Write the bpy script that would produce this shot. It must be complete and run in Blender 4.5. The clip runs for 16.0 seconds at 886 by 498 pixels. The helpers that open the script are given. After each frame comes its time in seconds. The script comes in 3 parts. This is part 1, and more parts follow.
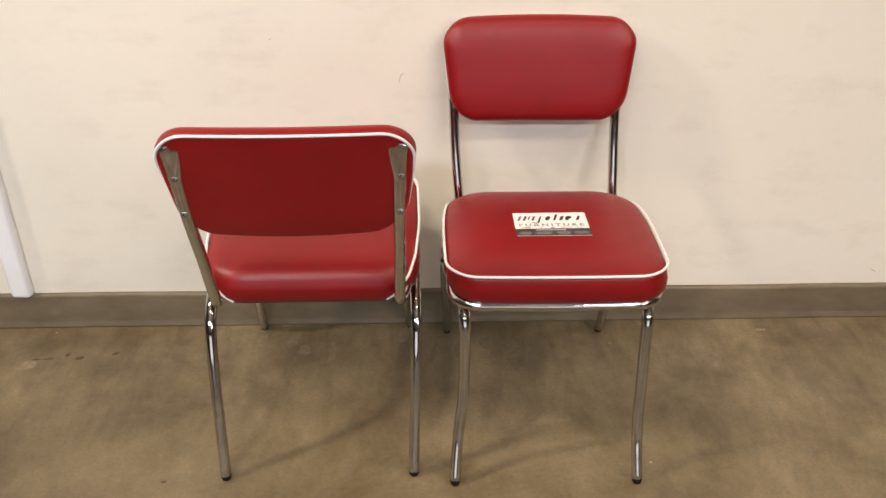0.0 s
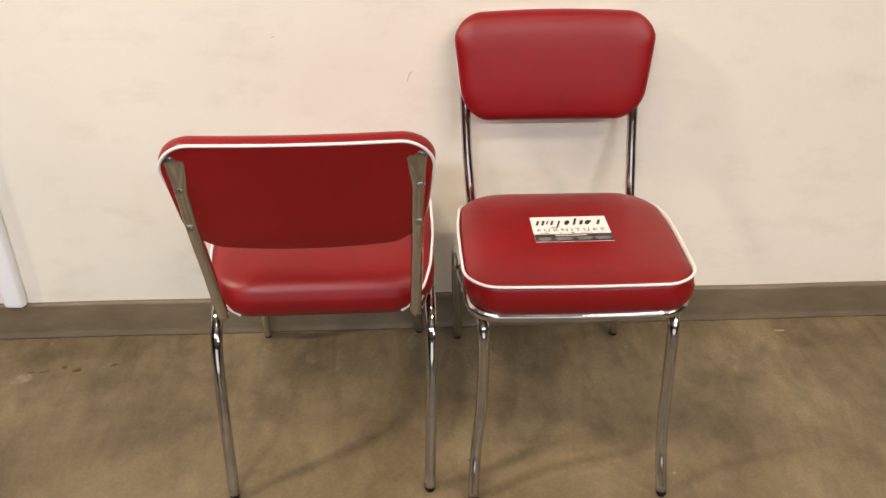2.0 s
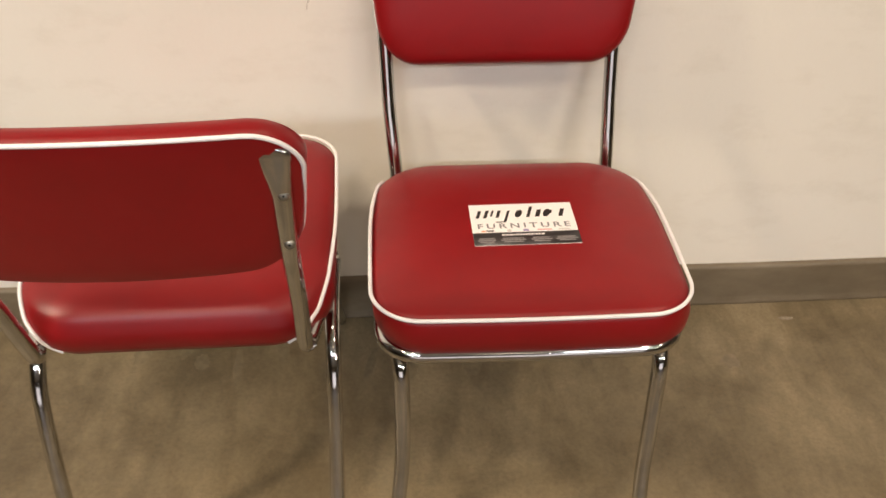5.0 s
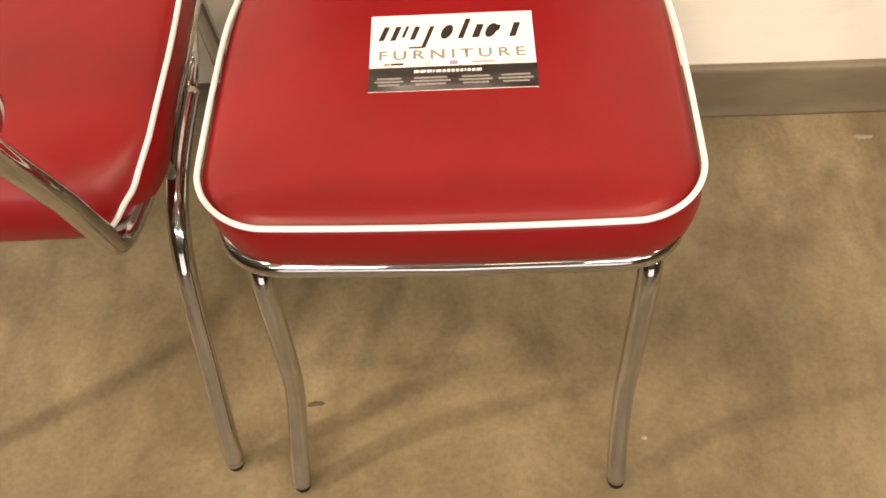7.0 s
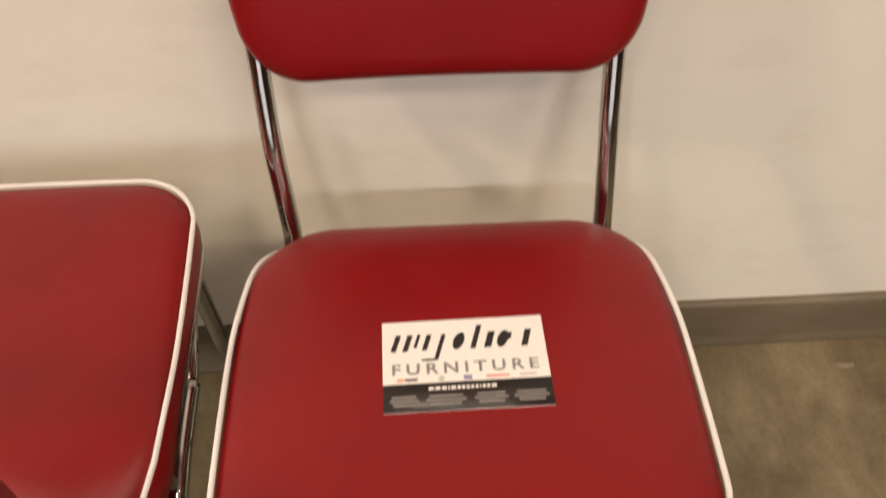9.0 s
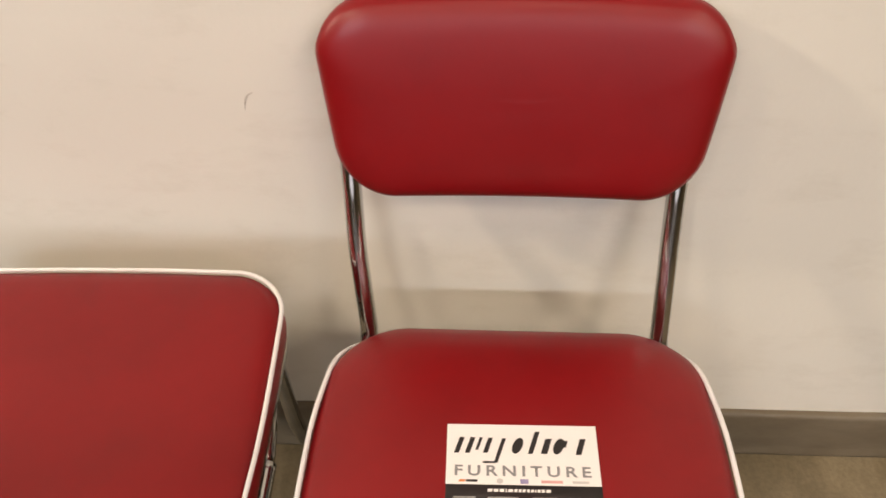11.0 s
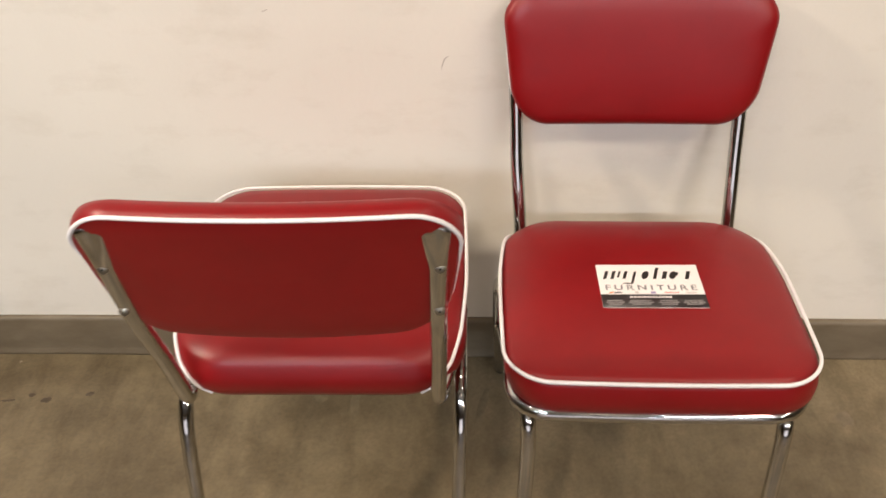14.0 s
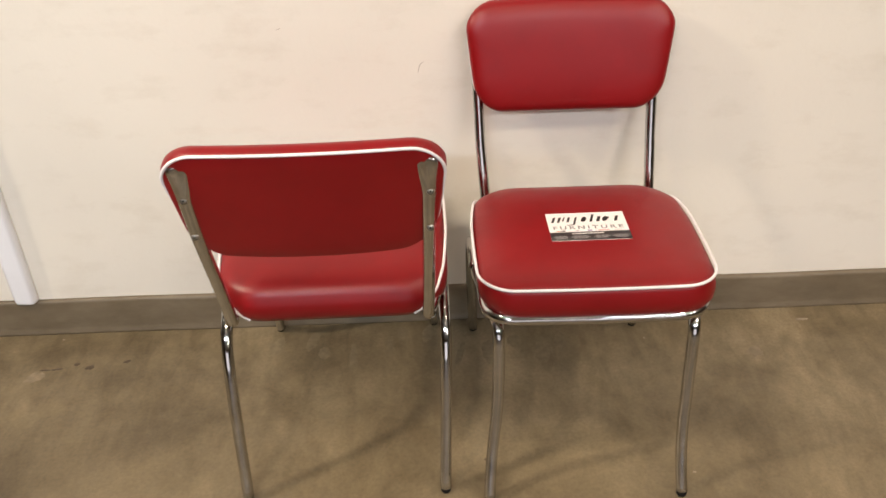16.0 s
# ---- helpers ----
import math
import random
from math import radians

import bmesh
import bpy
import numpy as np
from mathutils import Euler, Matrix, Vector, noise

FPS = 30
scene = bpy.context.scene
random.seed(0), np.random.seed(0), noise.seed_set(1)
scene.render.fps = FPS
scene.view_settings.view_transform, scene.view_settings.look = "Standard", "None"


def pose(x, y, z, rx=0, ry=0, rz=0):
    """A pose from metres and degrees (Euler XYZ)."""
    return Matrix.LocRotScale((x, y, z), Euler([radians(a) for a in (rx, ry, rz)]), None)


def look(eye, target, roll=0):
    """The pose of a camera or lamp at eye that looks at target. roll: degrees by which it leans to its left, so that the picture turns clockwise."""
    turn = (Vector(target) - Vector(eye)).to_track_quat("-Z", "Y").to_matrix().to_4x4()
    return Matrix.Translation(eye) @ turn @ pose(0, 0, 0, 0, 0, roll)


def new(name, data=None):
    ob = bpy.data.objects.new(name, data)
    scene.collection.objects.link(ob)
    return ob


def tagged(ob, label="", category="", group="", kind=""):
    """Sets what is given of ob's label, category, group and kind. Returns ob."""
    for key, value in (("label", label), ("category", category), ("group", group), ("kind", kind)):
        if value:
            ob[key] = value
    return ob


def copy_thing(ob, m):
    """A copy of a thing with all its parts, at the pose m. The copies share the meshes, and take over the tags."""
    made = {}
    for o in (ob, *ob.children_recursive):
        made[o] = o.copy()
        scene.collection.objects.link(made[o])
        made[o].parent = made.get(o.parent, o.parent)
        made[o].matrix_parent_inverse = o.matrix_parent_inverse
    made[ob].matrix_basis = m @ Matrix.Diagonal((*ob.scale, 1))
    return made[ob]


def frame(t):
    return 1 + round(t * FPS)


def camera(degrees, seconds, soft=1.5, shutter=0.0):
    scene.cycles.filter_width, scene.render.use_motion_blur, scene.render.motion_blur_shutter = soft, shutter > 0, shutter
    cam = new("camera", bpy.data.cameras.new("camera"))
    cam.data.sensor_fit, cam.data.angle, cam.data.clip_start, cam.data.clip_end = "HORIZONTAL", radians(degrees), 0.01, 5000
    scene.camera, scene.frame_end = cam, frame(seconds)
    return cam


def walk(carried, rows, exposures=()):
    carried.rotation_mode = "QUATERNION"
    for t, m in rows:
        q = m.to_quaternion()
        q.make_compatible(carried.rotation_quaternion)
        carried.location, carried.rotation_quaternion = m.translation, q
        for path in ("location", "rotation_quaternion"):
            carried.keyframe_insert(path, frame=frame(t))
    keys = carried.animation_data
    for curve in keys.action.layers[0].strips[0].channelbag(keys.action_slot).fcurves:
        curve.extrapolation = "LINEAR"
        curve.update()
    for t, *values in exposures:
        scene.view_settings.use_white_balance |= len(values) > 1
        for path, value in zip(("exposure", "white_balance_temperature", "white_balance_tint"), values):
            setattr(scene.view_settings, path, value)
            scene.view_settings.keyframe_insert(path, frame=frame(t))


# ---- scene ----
cam = camera(53.2, 16.0, shutter=0.5)
PATH = [
    (0, (-0.011, -1.936, 1.388), (0.034, -0.225, 0.355), 0.1),
    (0.5, (-0.013, -1.927, 1.39), (0.034, -0.221, 0.348), 0.1),
    (1, (-0.015, -1.912, 1.388), (0.034, -0.211, 0.337), 0.2),
    (1.5, (-0.027, -1.885, 1.383), (0.026, -0.187, 0.327), 0.2),
    (2, (-0.063, -1.847, 1.383), (0.009, -0.152, 0.324), -0.1),
    (2.5, (-0.087, -1.807, 1.37), (0.004, -0.128, 0.288), -0.5),
    (3, (-0.038, -1.739, 1.353), (0.051, -0.078, 0.244), 0.2),
    (3.2, (-0.001, -1.717, 1.34), (0.067, -0.055, 0.234), 0.2),
    (5.3, (0.09, -1.291, 1.252), (0.203, 0.195, -0.082), 0.7),
    (5.5, (0.116, -1.245, 1.241), (0.227, 0.188, -0.15), 0.7),
    (6, (0.207, -1.11, 1.182), (0.291, 0.215, -0.314), 1.0),
    (6.5, (0.247, -1.008, 1.114), (0.26, 0.205, -0.476), -1.2),
    (7, (0.264, -0.952, 1.071), (0.206, 0.144, -0.601), -4.3),
    (7.5, (0.248, -0.896, 1.067), (0.205, 0.139, -0.644), -5.4),
    (8, (0.239, -0.856, 1.097), (0.242, 0.222, -0.588), -4.2),
    (8.5, (0.228, -0.833, 1.137), (0.26, 0.369, -0.462), -2.5),
    (9, (0.215, -0.807, 1.169), (0.274, 0.509, -0.335), -0.9),
    (9.2, (0.219, -0.805, 1.183), (0.266, 0.553, -0.285), -1.2),
    (11.3, (0.201, -0.838, 1.263), (0.08, 0.608, -0.113), -1.9),
    (11.5, (0.192, -0.874, 1.261), (0.02, 0.596, -0.085), -3.2),
    (12, (0.092, -0.965, 1.266), (0.006, 0.545, -0.042), -1.7),
    (12.5, (0.072, -1.038, 1.281), (0.036, 0.487, -0.012), -0.3),
    (13, (0.06, -1.155, 1.303), (0.034, 0.392, 0.036), -0.0),
    (13.5, (0.032, -1.26, 1.321), (-0.029, 0.302, 0.074), -0.6),
    (14, (-0.015, -1.354, 1.35), (-0.074, 0.214, 0.11), -1.2),
    (14.5, (-0.077, -1.475, 1.363), (-0.075, 0.119, 0.154), -1.9),
    (15, (-0.092, -1.578, 1.39), (-0.04, 0.038, 0.213), -1.6),
    (15.5, (-0.064, -1.662, 1.403), (-0.012, -0.029, 0.25), -0.9),
    (16, (-0.052, -1.77, 1.419), (-0.021, -0.12, 0.289), -1.5),
]
# the clip's own exposure drifts up over the floor and down against the wall
EXPOSURES = [(0, -0.27, 6140, 18), (3, -0.27, 6190, 18), (5.5, -0.41, 6540, 18), (6.2, -0.07, 6740, 18), (6.6, 0.08, 6890, 18), (7.0, 0.18, 6940, 18), (7.6, 0.03, 6940, 18), (8.0, -0.01, 6790, 18), (8.5, -0.14, 6740, 18), (9.0, -0.58, 6590, 18), (11.5, -0.48, 6240, 18), (12.5, -0.46, 6160, 18), (14, -0.35, 6120, 18), (16, -0.26, 6140, 18)]
walk(cam, [(t, look(eye, target, roll)) for t, eye, target, roll in PATH], EXPOSURES)

# ---- world and lamps: a warm shop interior lit by ceiling lamps out of view, plus added fill ----
world = bpy.data.worlds.new("world")
scene.world = world
world.use_nodes = True
world.node_tree.nodes["Background"].inputs[0].default_value = (0.9, 0.82, 0.7, 1)
world.node_tree.nodes["Background"].inputs[1].default_value = 0.02


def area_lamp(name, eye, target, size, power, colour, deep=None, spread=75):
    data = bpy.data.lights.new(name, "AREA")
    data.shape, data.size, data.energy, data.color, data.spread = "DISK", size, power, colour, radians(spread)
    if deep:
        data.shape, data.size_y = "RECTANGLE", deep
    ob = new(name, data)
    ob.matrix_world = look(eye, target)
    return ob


WARM, NEUTRAL, FILL_WHITE = (1.0, 0.855, 0.61), (0.85, 0.965, 1.0), (1.0, 0.96, 0.93)
area_lamp("lamp_front", (-1.45, -4.35, 3.05), (-1.25, 0.0, 0.5), 2.0, 11.2, NEUTRAL, 0.14, 52)
area_lamp("lamp_front", (2.15, -4.35, 3.05), (1.65, 0.0, 0.5), 2.0, 10.8, (0.97, 0.955, 0.90), 0.14, 52)
area_lamp("lamp_front_middle", (-0.72, -2.45, 3.05), (-0.4, -0.3, 0.2), 0.12, 4.5, WARM)
area_lamp("lamp_front_right", (4.4, -5.2, 3.05), (0.1, 0.0, 0.4), 0.50, 6, WARM)
area_lamp("lamp_overhead", (0.30, -1.25, 3.05), (0.30, -0.35, 0.3), 0.22, 2.3, WARM, None, 100)
area_lamp("lamp_overhead_left", (-1.15, -1.45, 3.05), (-0.60, -0.35, 0.3), 0.22, 9, WARM, None, 100)
area_lamp("lamp_left", (-3.1, -1.10, 3.05), (0.1, -0.4, 0.2), 0.18, 18, WARM)
area_lamp("lamp_right", (3.2, -2.3, 3.05), (0.2, -0.4, 0.2), 0.22, 4.2, WARM)
area_lamp("lamp_right_middle", (1.55, -2.25, 3.05), (0.3, -0.3, 0.2), 0.20, 4.0, WARM)
area_lamp("lamp_right_wall", (1.75, -0.95, 3.05), (1.05, -0.35, 0.0), 0.20, 5.5, WARM, None, 90)
# added uplight, no such lamp known; brightens the ceiling that the backrest mirrors
area_lamp("lamp_ceiling_wash", (0.2, -3.2, 2.25), (0.2, -3.2, 3.2), 3.4, 5, WARM, 0.3, 150)
# rows over the rest of the shop floor
for x, y in ((-3.0, -4.0), (0.6, -3.4), (3.6, -4.0), (-2.5, -6.2), (2.5, -6.2)):
    area_lamp("lamp_shop_floor", (x, y, 3.10), (x, y - 0.3, 0.0), 0.60, 9, WARM, None, 110)
# added glowing panel, unseen; gives vinyl and chrome a sheen, no window behind it
area_lamp("lamp_shop_window", (0.2, -7.9, 1.35), (0.2, 0.0, 1.30), 6.0, 30, FILL_WHITE, 2.3, 120)


# ---- materials ----
def nodes_of(name):
    m = bpy.data.materials.new(name)
    m.use_nodes = True
    tree = m.node_tree
    return m, tree, tree.nodes["Principled BSDF"]


def add(tree, kind, values=(), **settings):
    n = tree.nodes.new(kind)
    for key, value in settings.items():
        setattr(n, key, value)
    for socket, value in dict(values).items():
        n.inputs[socket].default_value = value
    return n


def place(tree, scale=(1, 1, 1), turn=(0, 0, 0)):
    """Object coordinates in metres, stretched and turned."""
    co = add(tree, "ShaderNodeTexCoord")
    mp = add(tree, "ShaderNodeMapping", {"Scale": scale, "Rotation": turn})
    tree.links.new(co.outputs["Object"], mp.inputs["Vector"])
    return mp.outputs["Vector"]


def grain(tree, vector, scale, detail=4.0, rough=0.55, warp=0.0):
    n = add(tree, "ShaderNodeTexNoise", {"Scale": scale, "Detail": detail, "Roughness": rough, "Distortion": warp})
    tree.links.new(vector, n.inputs["Vector"])
    return n.outputs["Fac"]


def ramp(tree, fac, stops):
    r = add(tree, "ShaderNodeValToRGB")
    e = r.color_ramp.elements
    while len(e) < len(stops):
        e.new(0.5)
    for el, (pos, col) in zip(e, stops):
        el.position, el.color = pos, (*col, 1) if len(col) == 3 else col
    tree.links.new(fac, r.inputs["Fac"])
    return r.outputs["Color"]


def blend(tree, a, b, fac, mode="MIX"):
    m = add(tree, "ShaderNodeMix", data_type="RGBA", blend_type=mode)
    for value, socket in ((fac, m.inputs[0]), (a, m.inputs[6]), (b, m.inputs[7])):
        if isinstance(value, bpy.types.NodeSocket):
            tree.links.new(value, socket)
        elif isinstance(value, tuple):
            socket.default_value = (*value, 1)
        else:
            socket.default_value = value
    return m.outputs[2]


def span(tree, fac, lo, hi, out_lo, out_hi):
    m = add(tree, "ShaderNodeMapRange", {"From Min": lo, "From Max": hi, "To Min": out_lo, "To Max": out_hi})
    tree.links.new(fac, m.inputs["Value"])
    return m.outputs["Result"]


def relief(tree, shader, height, strength, distance, base=None):
    b = add(tree, "ShaderNodeBump", {"Strength": strength, "Distance": distance})
    tree.links.new(height, b.inputs["Height"])
    if base is not None:
        tree.links.new(base, b.inputs["Normal"])
    tree.links.new(b.outputs["Normal"], shader.inputs["Normal"])
    return b.outputs["Normal"]


def wall_paint():
    m, t, s = nodes_of("cream_wall_paint")
    v = place(t)
    broad = ramp(t, grain(t, v, 1.3, 4), [(0.3, (0.74, 0.694, 0.610)), (0.7, (0.80, 0.756, 0.672))])
    smudge = ramp(t, grain(t, place(t, (1, 1, 2.2)), 6, 6, 0.65), [(0.52, (1, 1, 1)), (0.78, (0.90, 0.885, 0.86))])
    col = blend(t, broad, smudge, 1.0, "MULTIPLY")
    t.links.new(col, s.inputs["Base Color"])
    s.inputs["Roughness"].default_value = 0.62
    lump = relief(t, s, grain(t, place(t, (1, 1, 1.2)), 11, 3, 0.45), 0.36, 0.006)
    flakes = add(t, "ShaderNodeValToRGB")
    flakes.color_ramp.elements[0].position, flakes.color_ramp.elements[1].position = 0.50, 0.62
    t.links.new(grain(t, place(t, (1, 1, 1.7)), 16, 6, 0.62, 0.4), flakes.inputs["Fac"])
    patch = relief(t, s, flakes.outputs["Color"], 0.10, 0.0010, lump)
    relief(t, s, grain(t, v, 110, 4, 0.6), 0.20, 0.0012, patch)
    return m


def concrete():
    m, t, s = nodes_of("stained_concrete")
    v = place(t)
    broad = ramp(t, grain(t, v, 1.9, 7, 0.62, 0.6), [(0.30, (0.108, 0.079, 0.042)), (0.5, (0.176, 0.135, 0.076)), (0.70, (0.262, 0.205, 0.122))])
    cloud = ramp(t, grain(t, v, 5.0, 6, 0.60, 0.5), [(0.32, (0.62, 0.59, 0.54)), (0.50, (0.97, 0.97, 0.97)), (0.68, (1.20, 1.20, 1.19))])
    wipe = ramp(t, grain(t, place(t, (7, 1.9, 1), (0, 0, 0.12)), 3.0, 5, 0.6, 0.7), [(0.36, (0.82, 0.80, 0.77)), (0.50, (0.98, 0.98, 0.98)), (0.64, (1.09, 1.09, 1.10))])
    smear = ramp(t, grain(t, place(t, (1.5, 0.8, 1)), 13, 4, 0.55, 0.7), [(0.40, (0.86, 0.85, 0.82)), (0.50, (1.0, 1.0, 1.0)), (0.62, (1.10, 1.10, 1.11))])
    spots = ramp(t, grain(t, place(t, (1, 1, 1), (0, 0, 0.7)), 34, 3, 0.6, 0.2), [(0.60, (1.0, 1.0, 1.0)), (0.72, (1.16, 1.16, 1.17))])
    fine = ramp(t, grain(t, v, 120, 4, 0.75), [(0.30, (0.78, 0.77, 0.76)), (0.60, (1.07, 1.07, 1.07))])
    # drag marks are strongest on the strip that furniture was pushed along
    y = add(t, "ShaderNodeSeparateXYZ")
    t.links.new(v, y.inputs["Vector"])
    strip = span(t, y.outputs["Y"], -0.55, -0.15, 0.25, 0.95)
    col = blend(t, broad, cloud, 0.75, "MULTIPLY")
    col = blend(t, col, wipe, strip, "MULTIPLY")
    col = blend(t, col, smear, 0.5, "MULTIPLY")
    col = blend(t, col, spots, 0.5, "MULTIPLY")
    col = blend(t, col, fine, 0.85, "MULTIPLY")
    t.links.new(col, s.inputs["Base Color"])
    t.links.new(span(t, grain(t, v, 9, 6, 0.6, 0.4), 0.3, 0.7, 0.34, 0.58), s.inputs["Roughness"])
    low = relief(t, s, grain(t, v, 9, 4), 0.20, 0.004)
    relief(t, s, grain(t, v, 210, 3, 0.7), 0.16, 0.0009, low)
    return m


def base_paint():
    m, t, s = nodes_of("brown_base")
    v = place(t, (1, 1, 1.6))
    col = ramp(t, grain(t, v, 4, 6, 0.6, 0.4), [(0.3, (0.122, 0.094, 0.058)), (0.55, (0.152, 0.119, 0.076)), (0.75, (0.186, 0.149, 0.100))])
    dirt = ramp(t, grain(t, place(t, (2, 2, 5)), 7, 6, 0.7), [(0.38, (0.86, 0.84, 0.81)), (0.6, (1.04, 1.04, 1.04))])
    t.links.new(blend(t, col, dirt, 0.8, "MULTIPLY"), s.inputs["Base Color"])
    s.inputs["Roughness"].default_value = 0.5
    relief(t, s, grain(t, v, 60, 4), 0.2, 0.0015)
    return m


def vinyl(name, colour, darker):
    m, t, s = nodes_of(name)
    v = place(t)
    col = ramp(t, grain(t, v, 6, 5, 0.6), [(0.32, darker), (0.62, colour)])
    t.links.new(col, s.inputs["Base Color"])
    t.links.new(span(t, grain(t, v, 25, 5), 0.3, 0.7, 0.34, 0.42), s.inputs["Roughness"])
    s.inputs["Specular IOR Level"].default_value = 0.42
    soft = relief(t, s, grain(t, v, 14, 2), 0.10, 0.004)
    pebble = add(t, "ShaderNodeTexVoronoi", {"Scale": 900.0})
    t.links.new(v, pebble.inputs["Vector"])
    relief(t, s, pebble.outputs["Distance"], 0.10, 0.0003, soft)
    return m


def chrome():
    m, t, s = nodes_of("polished_chrome")
    v = place(t)
    col = ramp(t, grain(t, v, 30, 5), [(0.3, (0.47, 0.465, 0.45)), (0.6, (0.56, 0.555, 0.545))])
    t.links.new(col, s.inputs["Base Color"])
    s.inputs["Metallic"].default_value = 1.0
    t.links.new(span(t, grain(t, v, 45, 5, 0.65), 0.35, 0.7, 0.05, 0.10), s.inputs["Roughness"])
    relief(t, s, grain(t, v, 55, 2), 0.05, 0.0006)
    return m


def plain(name, colour, rough, metal=0.0, vary=0.12, scale=40.0):
    m, t, s = nodes_of(name)
    lo = tuple(c * (1 - vary) for c in colour)
    col = ramp(t, grain(t, place(t), scale, 4), [(0.3, lo), (0.65, colour)])
    t.links.new(col, s.inputs["Base Color"])
    s.inputs["Roughness"].default_value, s.inputs["Metallic"].default_value = rough, metal
    return m


WALL, FLOOR, BASE = wall_paint(), concrete(), base_paint()
RED = vinyl("red_vinyl", (0.222, 0.0030, 0.0047), (0.188, 0.0024, 0.0038))
PIPING = plain("white_vinyl_piping", (0.82, 0.79, 0.79), 0.42, vary=0.06)
CHROME = chrome()
RUBBER = plain("black_rubber", (0.008, 0.0075, 0.007), 0.85)
RUBBER.node_tree.nodes["Principled BSDF"].inputs["Specular IOR Level"].default_value = 0.2
STEEL = plain("screw_steel", (0.44, 0.42, 0.37), 0.38, 1.0, vary=0.3, scale=200)
WHITE_PLASTIC = plain("white_plastic", (0.86, 0.87, 0.91), 0.38, vary=0.05, scale=8)
FAR_WALL = plain("tan_wall_paint", (0.62, 0.55, 0.46), 0.7, vary=0.1, scale=2)
CEILING = plain("white_ceiling_paint", (0.72, 0.70, 0.65), 0.9, vary=0.05, scale=3)
CARD = plain("coated_white_card", (0.84, 0.79, 0.77), 0.45, vary=0.02)
INK = plain("black_ink", (0.020, 0.018, 0.018), 0.4)
BAND = plain("printed_dark_band", (0.030, 0.022, 0.022), 0.36)
GREY_INK = plain("grey_ink", (0.25, 0.24, 0.245), 0.45)
PALE_INK = plain("pale_print", (0.60, 0.56, 0.54), 0.45)
PALE_BAR = plain("pale_grey_print", (0.27, 0.25, 0.245), 0.45)
ORANGE_INK = plain("orange_ink", (0.70, 0.22, 0.05), 0.45)
VIOLET_INK = plain("violet_ink", (0.33, 0.28, 0.46), 0.45)
ROSE_INK = plain("rose_ink", (0.70, 0.36, 0.34), 0.45)
DARK_STAIN = plain("dark_stain", (0.085, 0.060, 0.036), 0.6, vary=0.4, scale=90)
PALE_STAIN = plain("worn_concrete", (0.24, 0.186, 0.118), 0.6, vary=0.35, scale=60)
SCRAPE = plain("scraped_concrete", (0.200, 0.155, 0.090), 0.6, vary=0.3, scale=70)
CHIP_WHITE = plain("dried_white_paint", (0.36, 0.29, 0.21), 0.7, vary=0.4, scale=120)
SCRATCH = plain("wall_scuff", (0.62, 0.56, 0.48), 0.7, vary=0.3, scale=80)


# ---- builders ----
def mesh_from(name, bm, material, smooth=True):
    bmesh.ops.recalc_face_normals(bm, faces=bm.faces)
    me = bpy.data.meshes.new(name)
    bm.to_mesh(me)
    bm.free()
    me.materials.append(material)
    if smooth:
        for p in me.polygons:
            p.use_smooth = True
    return me


def part(name, bm, material, parent=None, label="", smooth=True):
    ob = new(name, mesh_from(name, bm, material, smooth))
    ob.parent = parent
    return tagged(ob, label)


def box(lo, hi, bevel=0.0, segments=2):
    bm = bmesh.new()
    bmesh.ops.create_cube(bm, size=1)
    for v in bm.verts:
        v.co = Vector([lo[i] + (v.co[i] + 0.5) * (hi[i] - lo[i]) for i in range(3)])
    if bevel:
        bmesh.ops.bevel(bm, geom=bm.edges[:], offset=bevel, segments=segments, affect="EDGES", profile=0.5)
    return bm


def curve_through(points, per=10, closed=False):
    """Catmull-Rom curve through the points."""
    pts = [Vector(p) for p in points]
    n, out = len(pts), []
    for i in range(n if closed else n - 1):
        if closed:
            a, b, c, d = (pts[(i + k) % n] for k in (-1, 0, 1, 2))
        else:
            b, c = pts[i], pts[i + 1]
            a = pts[i - 1] if i else b * 2 - c
            d = pts[i + 2] if i + 2 < n else c * 2 - b
        for k in range(per):
            t = k / per
            out.append(0.5 * (2 * b + (c - a) * t + (2 * a - 5 * b + 4 * c - d) * t * t + (3 * b - a - 3 * c + d) * t ** 3))
    if not closed:
        out.append(pts[-1])
    return out


def rounded(points, radius, steps=8):
    """Polyline whose inner corners become arcs of about that radius."""
    pts = [Vector(p) for p in points]
    out = [pts[0]]
    for i in range(1, len(pts) - 1):
        a, b, c = pts[i - 1], pts[i], pts[i + 1]
        r = radius[i - 1] if isinstance(radius, (list, tuple)) else radius
        u, w = (a - b).normalized(), (c - b).normalized()
        cut = min(r / max(math.tan(u.angle(w) / 2), 0.05), (a - b).length * 0.48, (c - b).length * 0.48)
        p, q = b + u * cut, b + w * cut
        for k in range(steps + 1):
            t = k / steps
            out.append(p * (1 - t) ** 2 + b * 2 * t * (1 - t) + q * t * t)
    out.append(pts[-1])
    return out


